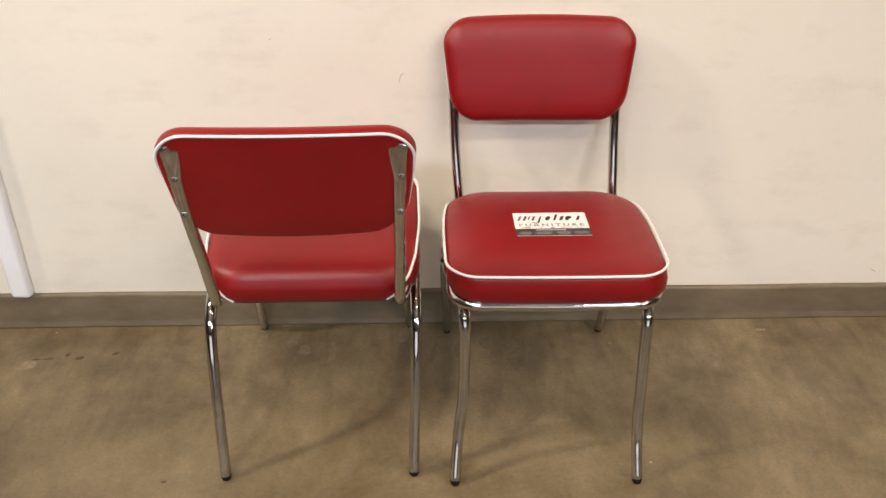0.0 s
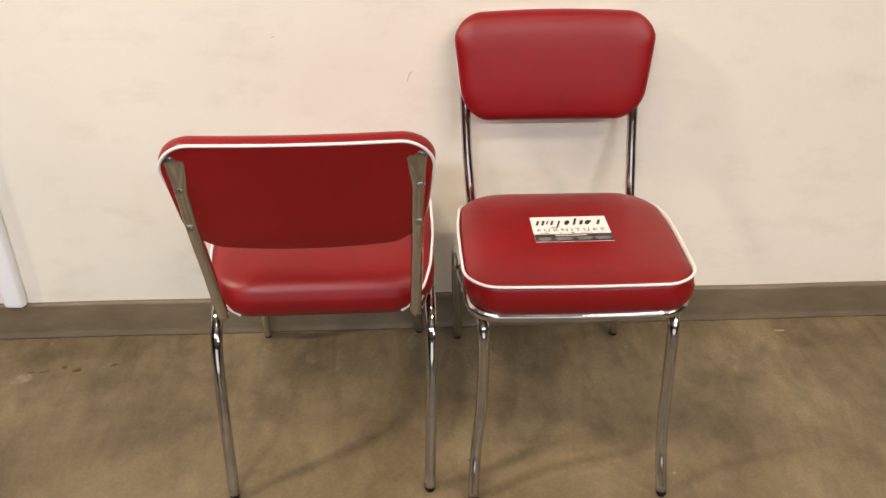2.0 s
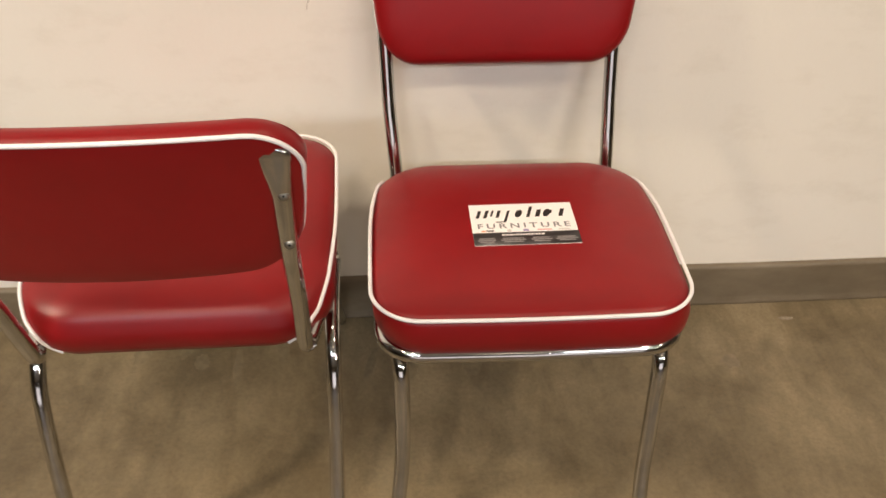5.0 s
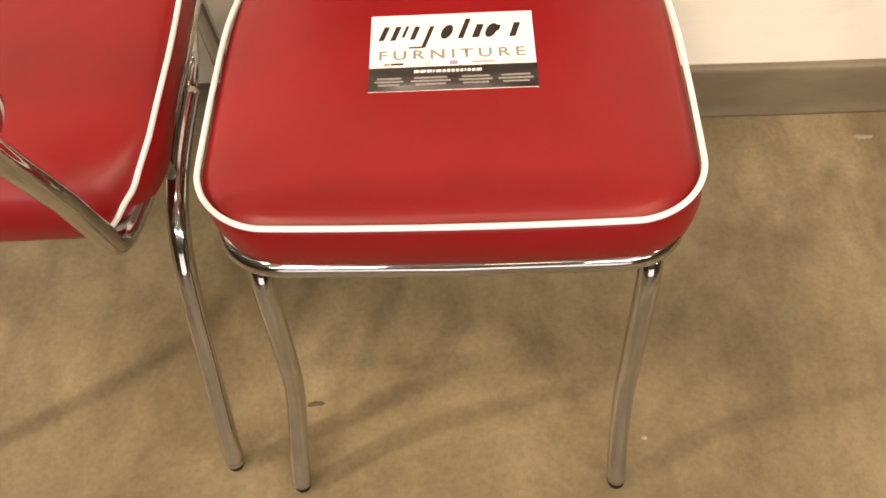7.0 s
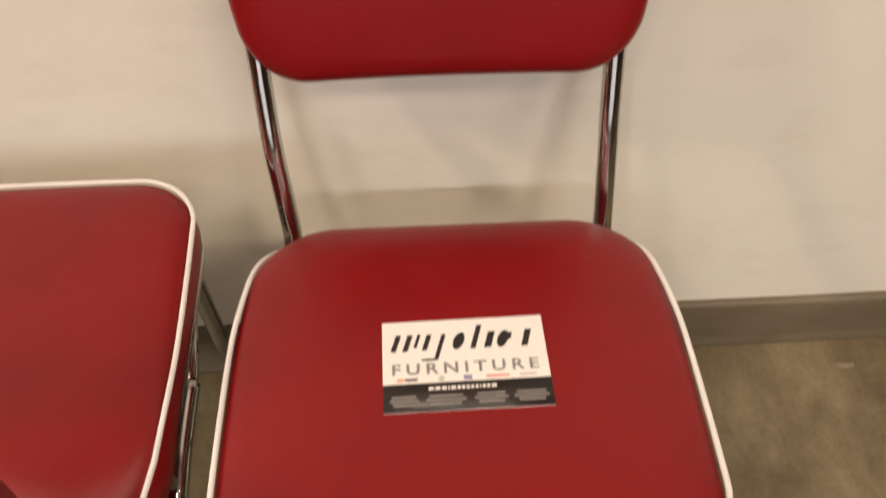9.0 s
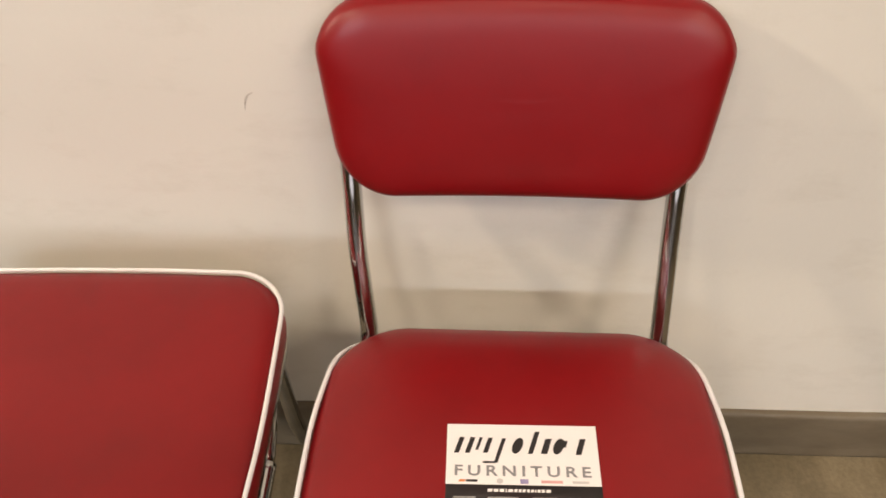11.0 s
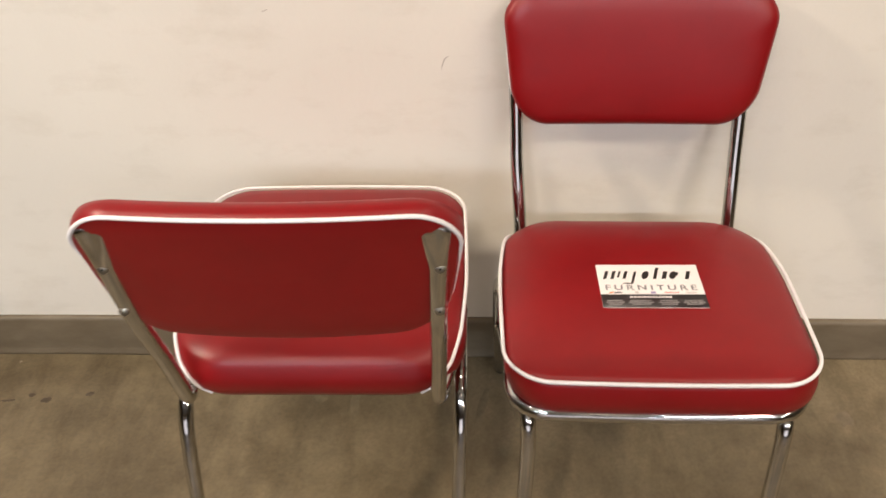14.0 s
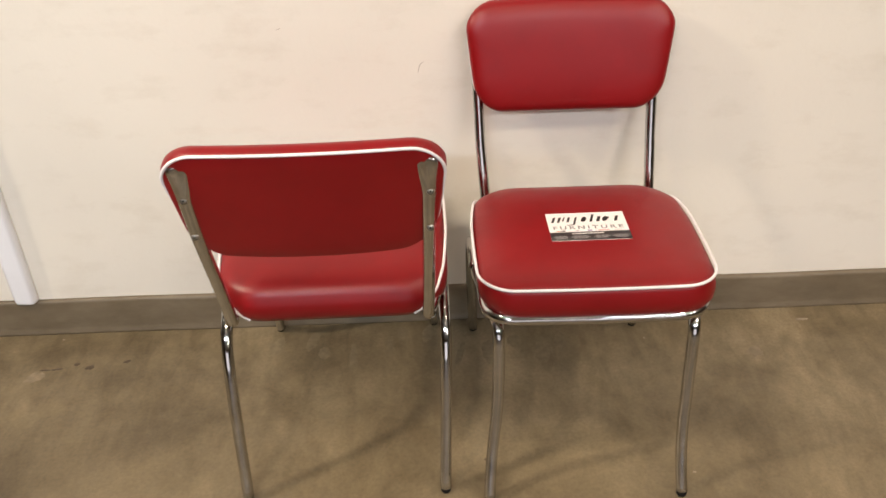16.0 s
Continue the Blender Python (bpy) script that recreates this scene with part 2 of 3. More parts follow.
def sweep(path, size, sides=16, wide=None, closed=False, cap=True):
    """Tube along a path. size: radius, or a function of (index, count) giving (half width, half depth) about the direction wide."""
    bm = bmesh.new()
    n, rings, ref = len(path), [], Vector(wide) if wide else None
    normal = None
    for i, p in enumerate(path):
        if closed:
            d = (path[(i + 1) % n] - path[i - 1]).normalized()
        else:
            d = (path[min(i + 1, n - 1)] - path[max(i - 1, 0)]).normalized()
        if ref is not None:
            normal = (ref - d * ref.dot(d)).normalized()
        elif normal is None:
            side = Vector((0, 0, 1)) if abs(d.z) < 0.9 else Vector((1, 0, 0))
            normal = (side - d * side.dot(d)).normalized()
        else:
            normal = (normal - d * normal.dot(d)).normalized()
        other = d.cross(normal)
        a, b = size(i, n) if callable(size) else (size, size)
        rings.append([bm.verts.new(p + normal * (a * math.cos(2 * math.pi * k / sides)) + other * (b * math.sin(2 * math.pi * k / sides))) for k in range(sides)])
    for i in range(n if closed else n - 1):
        r, s = rings[i], rings[(i + 1) % n]
        for k in range(sides):
            bm.faces.new((r[k], r[(k + 1) % sides], s[(k + 1) % sides], s[k]))
    if cap and not closed:
        bm.faces.new(rings[0])
        bm.faces.new(rings[-1])
    return bm


def loft(rings, first_tip=None, last_tip=None):
    """Closed rings of points joined into a skin, with a tip at either end, a flat cap (None) or an open seam (False)."""
    bm = bmesh.new()
    vs = [[bm.verts.new(p) for p in r] for r in rings]
    for r, s in zip(vs, vs[1:]):
        for k in range(len(r)):
            bm.faces.new((r[k], r[(k + 1) % len(r)], s[(k + 1) % len(r)], s[k]))
    for tip, r in ((first_tip, vs[0]), (last_tip, vs[-1])):
        if tip is None:
            bm.faces.new(r)
        elif tip:
            c = bm.verts.new(tip)
            for k in range(len(r)):
                bm.faces.new((r[k], r[(k + 1) % len(r)], c))
    return bm


def round_rect(x0, x1, y0, y1, radii, steps=10, straight=14):
    """Outline of a rounded rectangle, anticlockwise from the lower left; radii: lower left, lower right, upper right, upper left."""
    out = []
    corners = ((x0, y0, 180), (x1, y0, 270), (x1, y1, 0), (x0, y1, 90))
    arcs = []
    for (cx, cy, a), r in zip(corners, radii):
        ox = cx + (r if cx == x0 else -r)
        oy = cy + (r if cy == y0 else -r)
        arcs.append([(ox + r * math.cos(radians(a + 90 * k / steps)), oy + r * math.sin(radians(a + 90 * k / steps))) for k in range(steps + 1)])
    for i, arc in enumerate(arcs):
        out += arc
        a, b = arc[-1], arcs[(i + 1) % 4][0]
        out += [(a[0] + (b[0] - a[0]) * k / straight, a[1] + (b[1] - a[1]) * k / straight) for k in range(1, straight)]
    return out


# ---- the room ----
def build_room():
    shell = (("wall_north", (-7, 0, 0), (7, 0.16, 3.2), WALL, "cream painted plaster wall with faint scuffs", "wall"),
             ("wall_south", (-7, -8.16, 0), (7, -8, 3.2), FAR_WALL, "plain tan painted wall at the far end", "wall"),
             ("wall_west", (-7.16, -8.16, 0), (-7, 0.16, 3.2), FAR_WALL, "plain tan painted side wall", "wall"),
             ("wall_east", (7, -8.16, 0), (7.16, 0.16, 3.2), FAR_WALL, "plain tan painted side wall", "wall"),
             ("floor", (-7.16, -8.16, -0.12), (7.16, 0.16, 0), FLOOR, "mottled brown stained concrete floor with worn patches", "floor"),
             ("ceiling", (-7.16, -8.16, 3.2), (7.16, 0.16, 3.3), CEILING, "plain white painted ceiling", "ceiling"))
    made = {}
    for name, lo, hi, mat, label, cat in shell:
        made[name] = tagged(part(name, box(lo, hi), mat, smooth=False), label, cat, kind="structure")
    # base strip with a rounded top edge and a small toe
    prof = [(0.0, 0.0), (-0.017, 0.0), (-0.0165, 0.004), (-0.013, 0.012), (-0.012, 0.022), (-0.012, 0.090), (-0.0112, 0.095), (-0.009, 0.0988), (-0.0055, 0.100), (0.0, 0.100)]
    bm = bmesh.new()
    rows = []
    for i in range(141):
        x = -7 + i * 0.1
        w = 0.0008 * math.sin(x * 5.1) + 0.0006 * math.sin(x * 13.7)
        rows.append([bm.verts.new((x, y + (w if y < -0.004 else 0), z + (w if z > 0.088 else 0))) for y, z in prof])
    for a, b in zip(rows, rows[1:]):
        for k in range(len(prof) - 1):
            bm.faces.new((a[k], a[k + 1], b[k + 1], b[k]))
    tagged(part("baseboard", bm, BASE), "grubby brown base strip along the foot of the wall", "baseboard", kind="structure")
    return made


def blot(name, parent, x, y, rx, ry, turn, material, thick=0.0006, ragged=0.25, seed=1):
    """Low irregular patch lying on the floor."""
    rnd = random.Random(seed)
    bm = bmesh.new()
    n = 22
    rim, top = [], []
    for k in range(n):
        a = 2 * math.pi * k / n
        s = 1 + ragged * (rnd.random() - 0.5) * 2
        u, w = rx * s * math.cos(a), ry * s * math.sin(a)
        px, py = x + u * math.cos(turn) - w * math.sin(turn), y + u * math.sin(turn) + w * math.cos(turn)
        rim.append(bm.verts.new((px, py, 0.0001)))
        top.append(bm.verts.new((x + (px - x) * 0.8, y + (py - y) * 0.8, thick)))
    for k in range(n):
        bm.faces.new((rim[k], rim[(k + 1) % n], top[(k + 1) % n], top[k]))
    bm.faces.new(top)
    return part(name, bm, material, parent)


def build_floor_marks(floor):
    for i, (x, y, rx, ry, turn, mat) in enumerate((
            (-0.878, -0.147, 0.011, 0.007, 0.3, DARK_STAIN), (-0.913, -0.134, 0.008, 0.005, 0.2, DARK_STAIN),
            (-0.957, -0.150, 0.014, 0.003, 0.1, DARK_STAIN), (-0.985, -0.151, 0.012, 0.003, 0.0, DARK_STAIN),
            (-0.794, -0.130, 0.010, 0.005, 0.4, DARK_STAIN), (-0.565, -0.575, 0.006, 0.004, 0.2, DARK_STAIN),
            (0.058, -0.486, 0.012, 0.004, 0.1, DARK_STAIN),
            (-1.00, -0.175, 0.022, 0.017, 0.5, PALE_STAIN), (0.720, -0.181, 0.020, 0.017, 0.6, PALE_STAIN),
            (0.875, -0.067, 0.016, 0.005, 0.0, CHIP_WHITE), (0.477, -0.543, 0.0035, 0.003, 0.0, CHIP_WHITE),
            (-0.974, -0.039, 0.003, 0.003, 0.0, CHIP_WHITE), (0.468, -0.116, 0.003, 0.003, 0.0, CHIP_WHITE))):
        blot("stain", floor, x, y, rx, ry, turn, mat, seed=i + 3)
    # pale scrapes where furniture was dragged away from the wall
    rnd = random.Random(21)
    for i in range(12):
        x, y = -0.42 + 0.062 * i + rnd.uniform(-0.02, 0.02), rnd.uniform(-0.17, -0.06)
        blot("scrape", floor, x, y, rnd.uniform(0.008, 0.020), rnd.uniform(0.02, 0.05), rnd.uniform(-0.35, 0.15), SCRAPE, ragged=0.16, seed=i + 50)


def build_wall_marks(wall):
    for pts, r in (([(-0.062, 0, 0.664), (-0.060, 0, 0.675), (-0.056, 0, 0.684), (-0.049, 0, 0.689)], 0.0011),
                   ([(1.162, 0, 0.146), (1.172, 0, 0.139), (1.183, 0, 0.133)], 0.0016),
                   ([(-0.352, 0, 0.768), (-0.342, 0, 0.772)], 0.0010)):
        part("scuff", sweep(curve_through(pts, 5), lambda i, n, r=r: (r * math.sin(math.pi * (i + 0.6) / (n + 0.2)) + 0.0002, 0.0004), 6, wide=(0.3, 0, 1)), SCRATCH, wall)


def build_conduit_cover():
    """White folded cover strip that stands on the base and runs up the wall."""
    bm = bmesh.new()
    prof = [(-0.031, -0.001), (-0.030, -0.004), (-0.020, -0.0185), (-0.0175, -0.0205), (-0.014, -0.0215), (0.018, -0.0240), (0.0225, -0.0235), (0.0260, -0.0210), (0.0305, -0.0130), (0.031, -0.010), (0.031, -0.001)]
    rows = []
    for z, s in ((0.1005, 0.90), (0.103, 0.97), (0.108, 1.0), (0.8, 1.0), (1.6, 1.0), (3.2, 1.0)):
        rows.append([bm.verts.new((-1.051 + x * s, y * s, z)) for x, y in prof])
    for a, b in zip(rows, rows[1:]):
        for k in range(len(prof) - 1):
            bm.faces.new((a[k], a[k + 1], b[k + 1], b[k]))
    bm.faces.new(rows[0])
    return tagged(part("cover_strip", bm, WHITE_PLASTIC), "white plastic cover strip fixed upright on the cream wall", "cover strip")


# ---- the chair: x across, -y is its front, z up from the floor ----
def seat_height(y):
    return 0.472 - 0.044 * y


def ease(f):
    f = min(1, max(0, f))
    return f * f * (3 - 2 * f)


def seat_outline():
    out = []
    for x, y in round_rect(-0.2115, 0.2115, -0.2150, 0.184, (0.063, 0.063, 0.084, 0.084), 18, 14):
        x *= 1 + 0.022 * (1 - ((y + 0.02) / 0.2) ** 2) - 0.012 * max(0, y) / 0.18
        if y < -0.15:
            y -= 0.0055 * (1 - (x / 0.22) ** 2)
        out.append((x, y))
    return out


def build_seat(chair):
    line = seat_outline()
    rings = []
    # inset, height over the piping line or over the floor (sides and front / rear roll)
    rows = (("abs", 0.014, 0.409, 0.018, 0.388), ("abs", 0.005, 0.4165, 0.004, 0.392), ("abs", -0.0012, 0.4305, -0.004, 0.406), ("abs", -0.0030, 0.447, -0.006, 0.426),
            ("rel", -0.0010, -0.009, -0.0042, -0.030), ("rel", 0.0015, -0.003, 0.0005, -0.0178), ("rel", 0.0045, -0.0020, 0.0045, -0.0108), ("rel", 0.0070, 0.0008, 0.0080, -0.0070), ("rel", 0.012, 0.0035, 0.0140, -0.0026),
            ("rel", 0.026, 0.0072, 0.0275, 0.0042), ("rel", 0.050, 0.0105, 0.051, 0.0094), ("rel", 0.085, 0.0130, 0.088, 0.0126), ("rel", 0.125, 0.0145, 0.126, 0.0145), ("rel", 0.170, 0.0152, 0.170, 0.0150))
    for kind, inset, h, inset_r, h_r in rows:
        ring = []
        for x, y in line:
            rear = ease((y - 0.015) / 0.158)
            d = inset + (inset_r - inset) * rear
            hh = h + (h_r - h) * rear
            sx, sy = 1 - d / 0.217, 1 - d / 0.200
            px, py = x * sx, -0.0165 + (y + 0.0165) * sy
            z = hh if kind == "abs" else seat_height(py) + hh
            ring.append((px, py, z))
        rings.append(ring)
    seat = part("seat", loft(rings, (0, -0.016, 0.396), (0, -0.0165, seat_height(-0.0165) + 0.0155)), RED, chair, "padded red vinyl seat cushion")
    # piping along front and sides; at the rear it cuts the corner and runs down over the roll to the frame
    half = [k for k, p in enumerate(line) if p[0] > 0 and (p[1] < 0.150 or p[0] > 0.150)]
    half.sort(key=lambda k: math.atan2(line[k][1], line[k][0]))
    marks, total = [], 0.0
    for i, k in enumerate(half):
        if line[k][1] > 0.02:
            total += math.dist(line[k], line[half[i - 1]])
        marks.append(total)
    right = []
    for k, a in list(zip(half, marks))[::2] + [(half[-1], total)]:
        f = a / total
        side = Vector((line[k][0] + 0.0022, line[k][1], seat_height(line[k][1]) + 0.001))
        r = 5.0 + 0.9 * math.sin(math.pi * f) ** 2 - 3.9 * f ** 4
        low = min(int(r), len(rings) - 2)
        skin = Vector(rings[low][k]).lerp(Vector(rings[low + 1][k]), r - low) + Vector((0.0012, 0.0012 * f, 0.0018))
        right.append(side.lerp(skin, ease(f / 0.6)))
    path = [Vector((-p.x, p.y, p.z)) for p in right[::-1]] + right
    part("piping", sweep(curve_through(path, 4), 0.0028, 10), PIPING, seat, "white vinyl piping")
    # dark underside board
    part("base_board", box((-0.165, -0.175, 0.392), (0.165, 0.165, 0.404), 0.003), RUBBER, chair, "dark board under the cushion", smooth=False)
    return seat


def back_point(u, v, w):
    """From the backrest's own across, up and backward metres."""
    bow = 0.018 * (1 - (u / 0.215) ** 2)
    return Vector((u, 0.240 + 0.21 * v + w + bow, 0.609 + 0.984 * v - 0.20 * w))


def back_outline():
    out = []
    for u, v in round_rect(-0.2130, 0.2130, 0.0, 0.2165, (0.060, 0.060, 0.058, 0.058), 12, 14):
        f = v / 0.219
        u *= 0.885 + 0.115 * min(1, f * 1.25) ** 0.8
        if v > 0.18:
            v += 0.0035 * (1 - (u / 0.2) ** 2)
        if v < 0.03:
            v -= 0.006 * (1 - (u / 0.2) ** 2)
        out.append((u, v))
    return out


def build_back(chair):
    line = back_outline()
    rows = ((0.095, 0.0215), (0.060, 0.0215), (0.025, 0.0212), (0.008, 0.0205), (0.002, 0.019), (-0.0005, 0.015), (-0.0028, 0.006), (-0.0028, -0.0035), (0.002, -0.010),
            (0.011, -0.0148), (0.022, -0.0182), (0.040, -0.0208), (0.065, -0.0225), (0.095, -0.0233))
    rows = [(d, w, 1.0) for d, w in rows]
    # fill both middles with shrinking rings, so that the curve across stays smooth
    rows = [(0.095, 0.0215, k) for k in (0.15, 0.4, 0.65, 0.85)] + rows + [(0.095, -0.0233, k) for k in (0.85, 0.65, 0.4, 0.15)]
    rings = []
    for d, w, k in rows:
        ring = []
        for u, v in line:
            pu, pv = k * u * (1 - d / 0.205), 0.111 + k * (v - 0.111) * (1 - d / 0.112)
            pv -= 0.007 * max(0, -w / 0.0235) ** 0.5 * max(0, (pv - 0.111) / 0.11) ** 2
            ring.append(back_point(pu, pv, w))
        rings.append(ring)
    back = part("backrest", loft(rings[8:], False, back_point(0, 0.111, -0.0235)), RED, chair, "padded red vinyl backrest, curved across")
    part("rear_panel", loft(rings[:9], back_point(0, 0.111, 0.0215), False), RED, back, "flat red vinyl panel on the back")
    rim = [p for p in line if p[1] > 0.022]
    start = max(range(len(rim)), key=lambda i: (rim[i][1] - rim[i - 1][1]) ** 2 + (rim[i][0] - rim[i - 1][0]) ** 2)
    rim = rim[start:] + rim[:start]
    path = []
    for u, v in rim[::2]:
        low = ease((0.190 - v) / 0.13)
        path.append(back_point(u * (0.998 + 0.012 * low), 0.111 + (v - 0.111) * 0.980, 0.0198 - 0.0170 * low))
    part("piping", sweep(curve_through(path, 3), 0.0027, 10), PIPING, back, "white vinyl piping")
    return back


def post_path(side):
    return [(side * x, y, z) for x, y, z in ((0.1805, 0.232, 0.520), (0.1820, 0.263, 0.610), (0.1832, 0.2785, 0.665), (0.1848, 0.2905, 0.720), (0.1866, 0.3026, 0.7775))]


def build_frame(chair):
    """One bent tube: up one back post, down into the seat rim, round the front and up the other post."""
    left = rounded([(-0.1805, 0.232, 0.520), (-0.1775, 0.199, 0.398), (-0.196, 0.130, 0.410), (-0.2025, 0.000, 0.412), (-0.2035, -0.2085, 0.412), (0, -0.2115, 0.412)], [0.030, 0.2, 0.4, 0.060], 10)
    ring = left + [Vector((-p.x, p.y, p.z)) for p in left[-2::-1]]
    up_l = curve_through(post_path(-1), 8)
    up_r = curve_through(post_path(1), 8)
    path = up_l[:0:-1] + ring + up_r[1:]
    flat = {}
    for i, p in enumerate(path):
        f = min(1, max(0, (p.z - 0.60) / 0.17))
        e = min(1, max(0, (p.z - 0.722) / 0.06))
        flat[i] = (0.0110 + 0.0006 * f + 0.0072 * e ** 1.3, 0.011 - 0.0045 * f, e)
    wide = bmesh.new()
    # ring and posts keep their flat side facing back
    n, sides, rings, normal = len(path), 18, [], None
    for i, p in enumerate(path):
        d = (path[min(i + 1, n - 1)] - path[max(i - 1, 0)]).normalized()
        ref = Vector((1, 0, 0)) if p.z > 0.44 else None
        if ref is not None:
            normal = (ref - d * ref.dot(d)).normalized()
        else:
            normal = (normal - d * normal.dot(d)).normalized()
        other = d.cross(normal)
        a, b, e = flat[i]
        p = p - Vector((math.copysign(0.005 * e, p.x), 0, 0))  # the pressed ends flare inwards
        rings.append([wide.verts.new(p + normal * (a * math.cos(2 * math.pi * k / sides)) + other * (b * math.sin(2 * math.pi * k / sides) * (1 - 0.7 * e * math.sin(2 * math.pi * k / sides) ** 4))) for k in range(sides)])
    for r, s in zip(rings, rings[1:]):
        twist = min(range(sides), key=lambda k: (s[k].co - r[0].co).length)
        flip = (s[(twist + 1) % sides].co - r[1].co).length > (s[(twist - 1) % sides].co - r[1].co).length
        for k in range(sides):
            if flip:
                wide.faces.new((r[k], r[(k + 1) % sides], s[(twist - k - 1) % sides], s[(twist - k) % sides]))
            else:
                wide.faces.new((r[k], r[(k + 1) % sides], s[(twist + k + 1) % sides], s[(twist + k) % sides]))
    # rounded pressed ends of the posts
    for r in (rings[0], rings[-1]):
        steps, q = [r], sum((v.co for v in r), Vector()) / sides
        for scale, lift in ((0.98, 0.0035), (0.90, 0.0070), (0.72, 0.0098), (0.42, 0.0116)):
            steps.append([wide.verts.new(q + (v.co - q) * scale + Vector((0, 0.1 * lift, lift))) for v in r])
        tip = steps[-1]
        for a, b in zip(steps, steps[1:]):
            for k in range(sides):
                wide.faces.new((a[k], a[(k + 1) % sides], b[(k + 1) % sides], b[k]))
        wide.faces.new(tip)
    frame_tube = part("frame", wide, CHROME, chair, "bent chrome tube of back posts and seat rim")
    for side in (-1, 1):
        for y, z in ((0.2995, 0.727), (0.2868, 0.652)):
            x = side * (0.1850 if z > 0.7 else 0.1829)
            bm = bmesh.new()
            turn = Matrix.Translation((x, y, z)) @ Matrix.Rotation(radians(-90 + 12), 4, "X")
            bmesh.ops.create_uvsphere(bm, u_segments=14, v_segments=8, radius=0.0047, matrix=turn @ Matrix.Diagonal((1, 1, 0.16, 1)))
            for rot in (20, 110):
                slot = bmesh.ops.create_cube(bm, size=1, matrix=turn @ Matrix.Rotation(radians(rot), 4, "Z") @ Matrix.Translation((0, 0, 0.0008)) @ Matrix.Diagonal((0.0056, 0.0011, 0.0005, 1)))
            part("screw", bm, STEEL, frame_tube, "domed steel screw")
            # raised black disc, colour standing in for the shade inside the drive hole
            bm = bmesh.new()
            bmesh.ops.create_cone(bm, cap_ends=True, segments=6, radius1=0.0017, radius2=0.0014, depth=0.0008, matrix=turn @ Matrix.Translation((0, 0, 0.0009)))
            part("recess", bm, RUBBER, frame_tube, "black disc for the shade in the screw's drive hole", smooth=False)
            bm = bmesh.new()
            bmesh.ops.create_cone(bm, cap_ends=True, segments=18, radius1=0.0063, radius2=0.0058, depth=0.0020, matrix=turn @ Matrix.Translation((0, 0, -0.0012)))
            part("washer", bm, STEEL, frame_tube, "thin steel washer")
    return frame_tube


def build_legs(chair):
    for side in (-1, 1):
        rear = curve_through([(side * x, y, z) for x, y, z in ((0.2085, -0.010, 0.385), (0.2080, 0.050, 0.382), (0.2080, 0.095, 0.374), (0.2085, 0.130, 0.357), (0.2090, 0.158, 0.327), (0.2083, 0.178, 0.288), (0.2060, 0.205, 0.207), (0.2022, 0.235, 0.105), (0.1987, 0.2632, 0.011))], 6)
        front = curve_through([(side * x, y, z) for x, y, z in ((0.2085, -0.010, 0.385), (0.2035, -0.060, 0.386), (0.1935, -0.120, 0.387), (0.1855, -0.165, 0.386), (0.1822, -0.183, 0.380), (0.1806, -0.197, 0.362), (0.1799, -0.2055, 0.320), (0.1810, -0.2125, 0.240), (0.1834, -0.2185, 0.165), (0.1870, -0.2320, 0.105), (0.1895, -0.2520, 0.055), (0.1919, -0.2712, 0.011))], 6)
        # the front legs are bent a little towards one side
        front = [p + Vector((0.0024 * ease((p.z - 0.02) / 0.2), 0, 0)) for p in front]
        for path in (rear, front):
            leg = part("leg", sweep(path, 0.0114, 18), CHROME, chair, "bent chrome tube leg")
            end = path[-1]
            d = (path[-1] - path[-4]).normalized()
            prof = ((0.0090, 0.016), (0.0106, 0.0095), (0.0102, 0.0055), (0.0085, 0.0018), (0.0060, 0.0003))
            rings = [[(end.x + d.x * (0.008 - z) * 0.6 + r * math.cos(2 * math.pi * k / 16), end.y + d.y * (0.008 - z) * 0.6 + r * math.sin(2 * math.pi * k / 16), z) for k in range(16)] for r, z in prof]
            part("glide", loft(rings), RUBBER, leg, "black rubber glide")
    # bolts that hold the leg tubes to the seat rim
    for x, y in ((-0.205, 0.100), (0.205, 0.100), (-0.196, -0.130), (0.196, -0.130)):
        bm = bmesh.new()
        bmesh.ops.create_cone(bm, cap_ends=True, segments=12, radius1=0.006, radius2=0.005, depth=0.03, matrix=Matrix.Translation((x, y, 0.398)))
        part("bolt", bm, STEEL, chair, "steel bolt")


def build_chair():
    chair = new("dining_chair")
    build_seat(chair)
    build_back(chair)
    build_frame(chair)
    build_legs(chair)
    return tagged(chair, "red vinyl diner chair with chrome legs, back against the wall", "chair", "pair of diner chairs")


def push_sideways(chair, by):
    """Seat rim, skirt and front legs of a used chair, a few millimetres to one side of the cushion's top."""
    for piece in chair.children:
        if not piece.name.startswith(("frame", "seat", "leg")):
            continue
        piece.data = piece.data.copy()
        for v in piece.data.vertices:
            x, y, z = v.co
            if piece.name.startswith("frame"):
                amount = 1 - ease((z - 0.43) / 0.12)
            elif piece.name.startswith("seat"):
                amount = 1 - ease((z - 0.435) / 0.030)
            else:
                amount = ease((z - 0.03) / 0.20) * ease(-y / 0.15)
            v.co.x = x + by * amount


def bend_posts(chair, lean, spread, fixings):
    """The back posts of a used chair, a few millimetres to one side and apart at the top."""
    for tube in chair.children:
        if tube.name.startswith("frame"):
            tube.data = tube.data.copy()
            for v in tube.data.vertices:
                rise = max(0, v.co.z - 0.44) / 0.34
                v.co.x += (lean + math.copysign(spread, v.co.x)) * min(1.0, rise)
            for fixing in tube.children:
                fixing.location.x = fixings[0] + math.copysign(fixings[1], fixing.data.vertices[0].co.x)


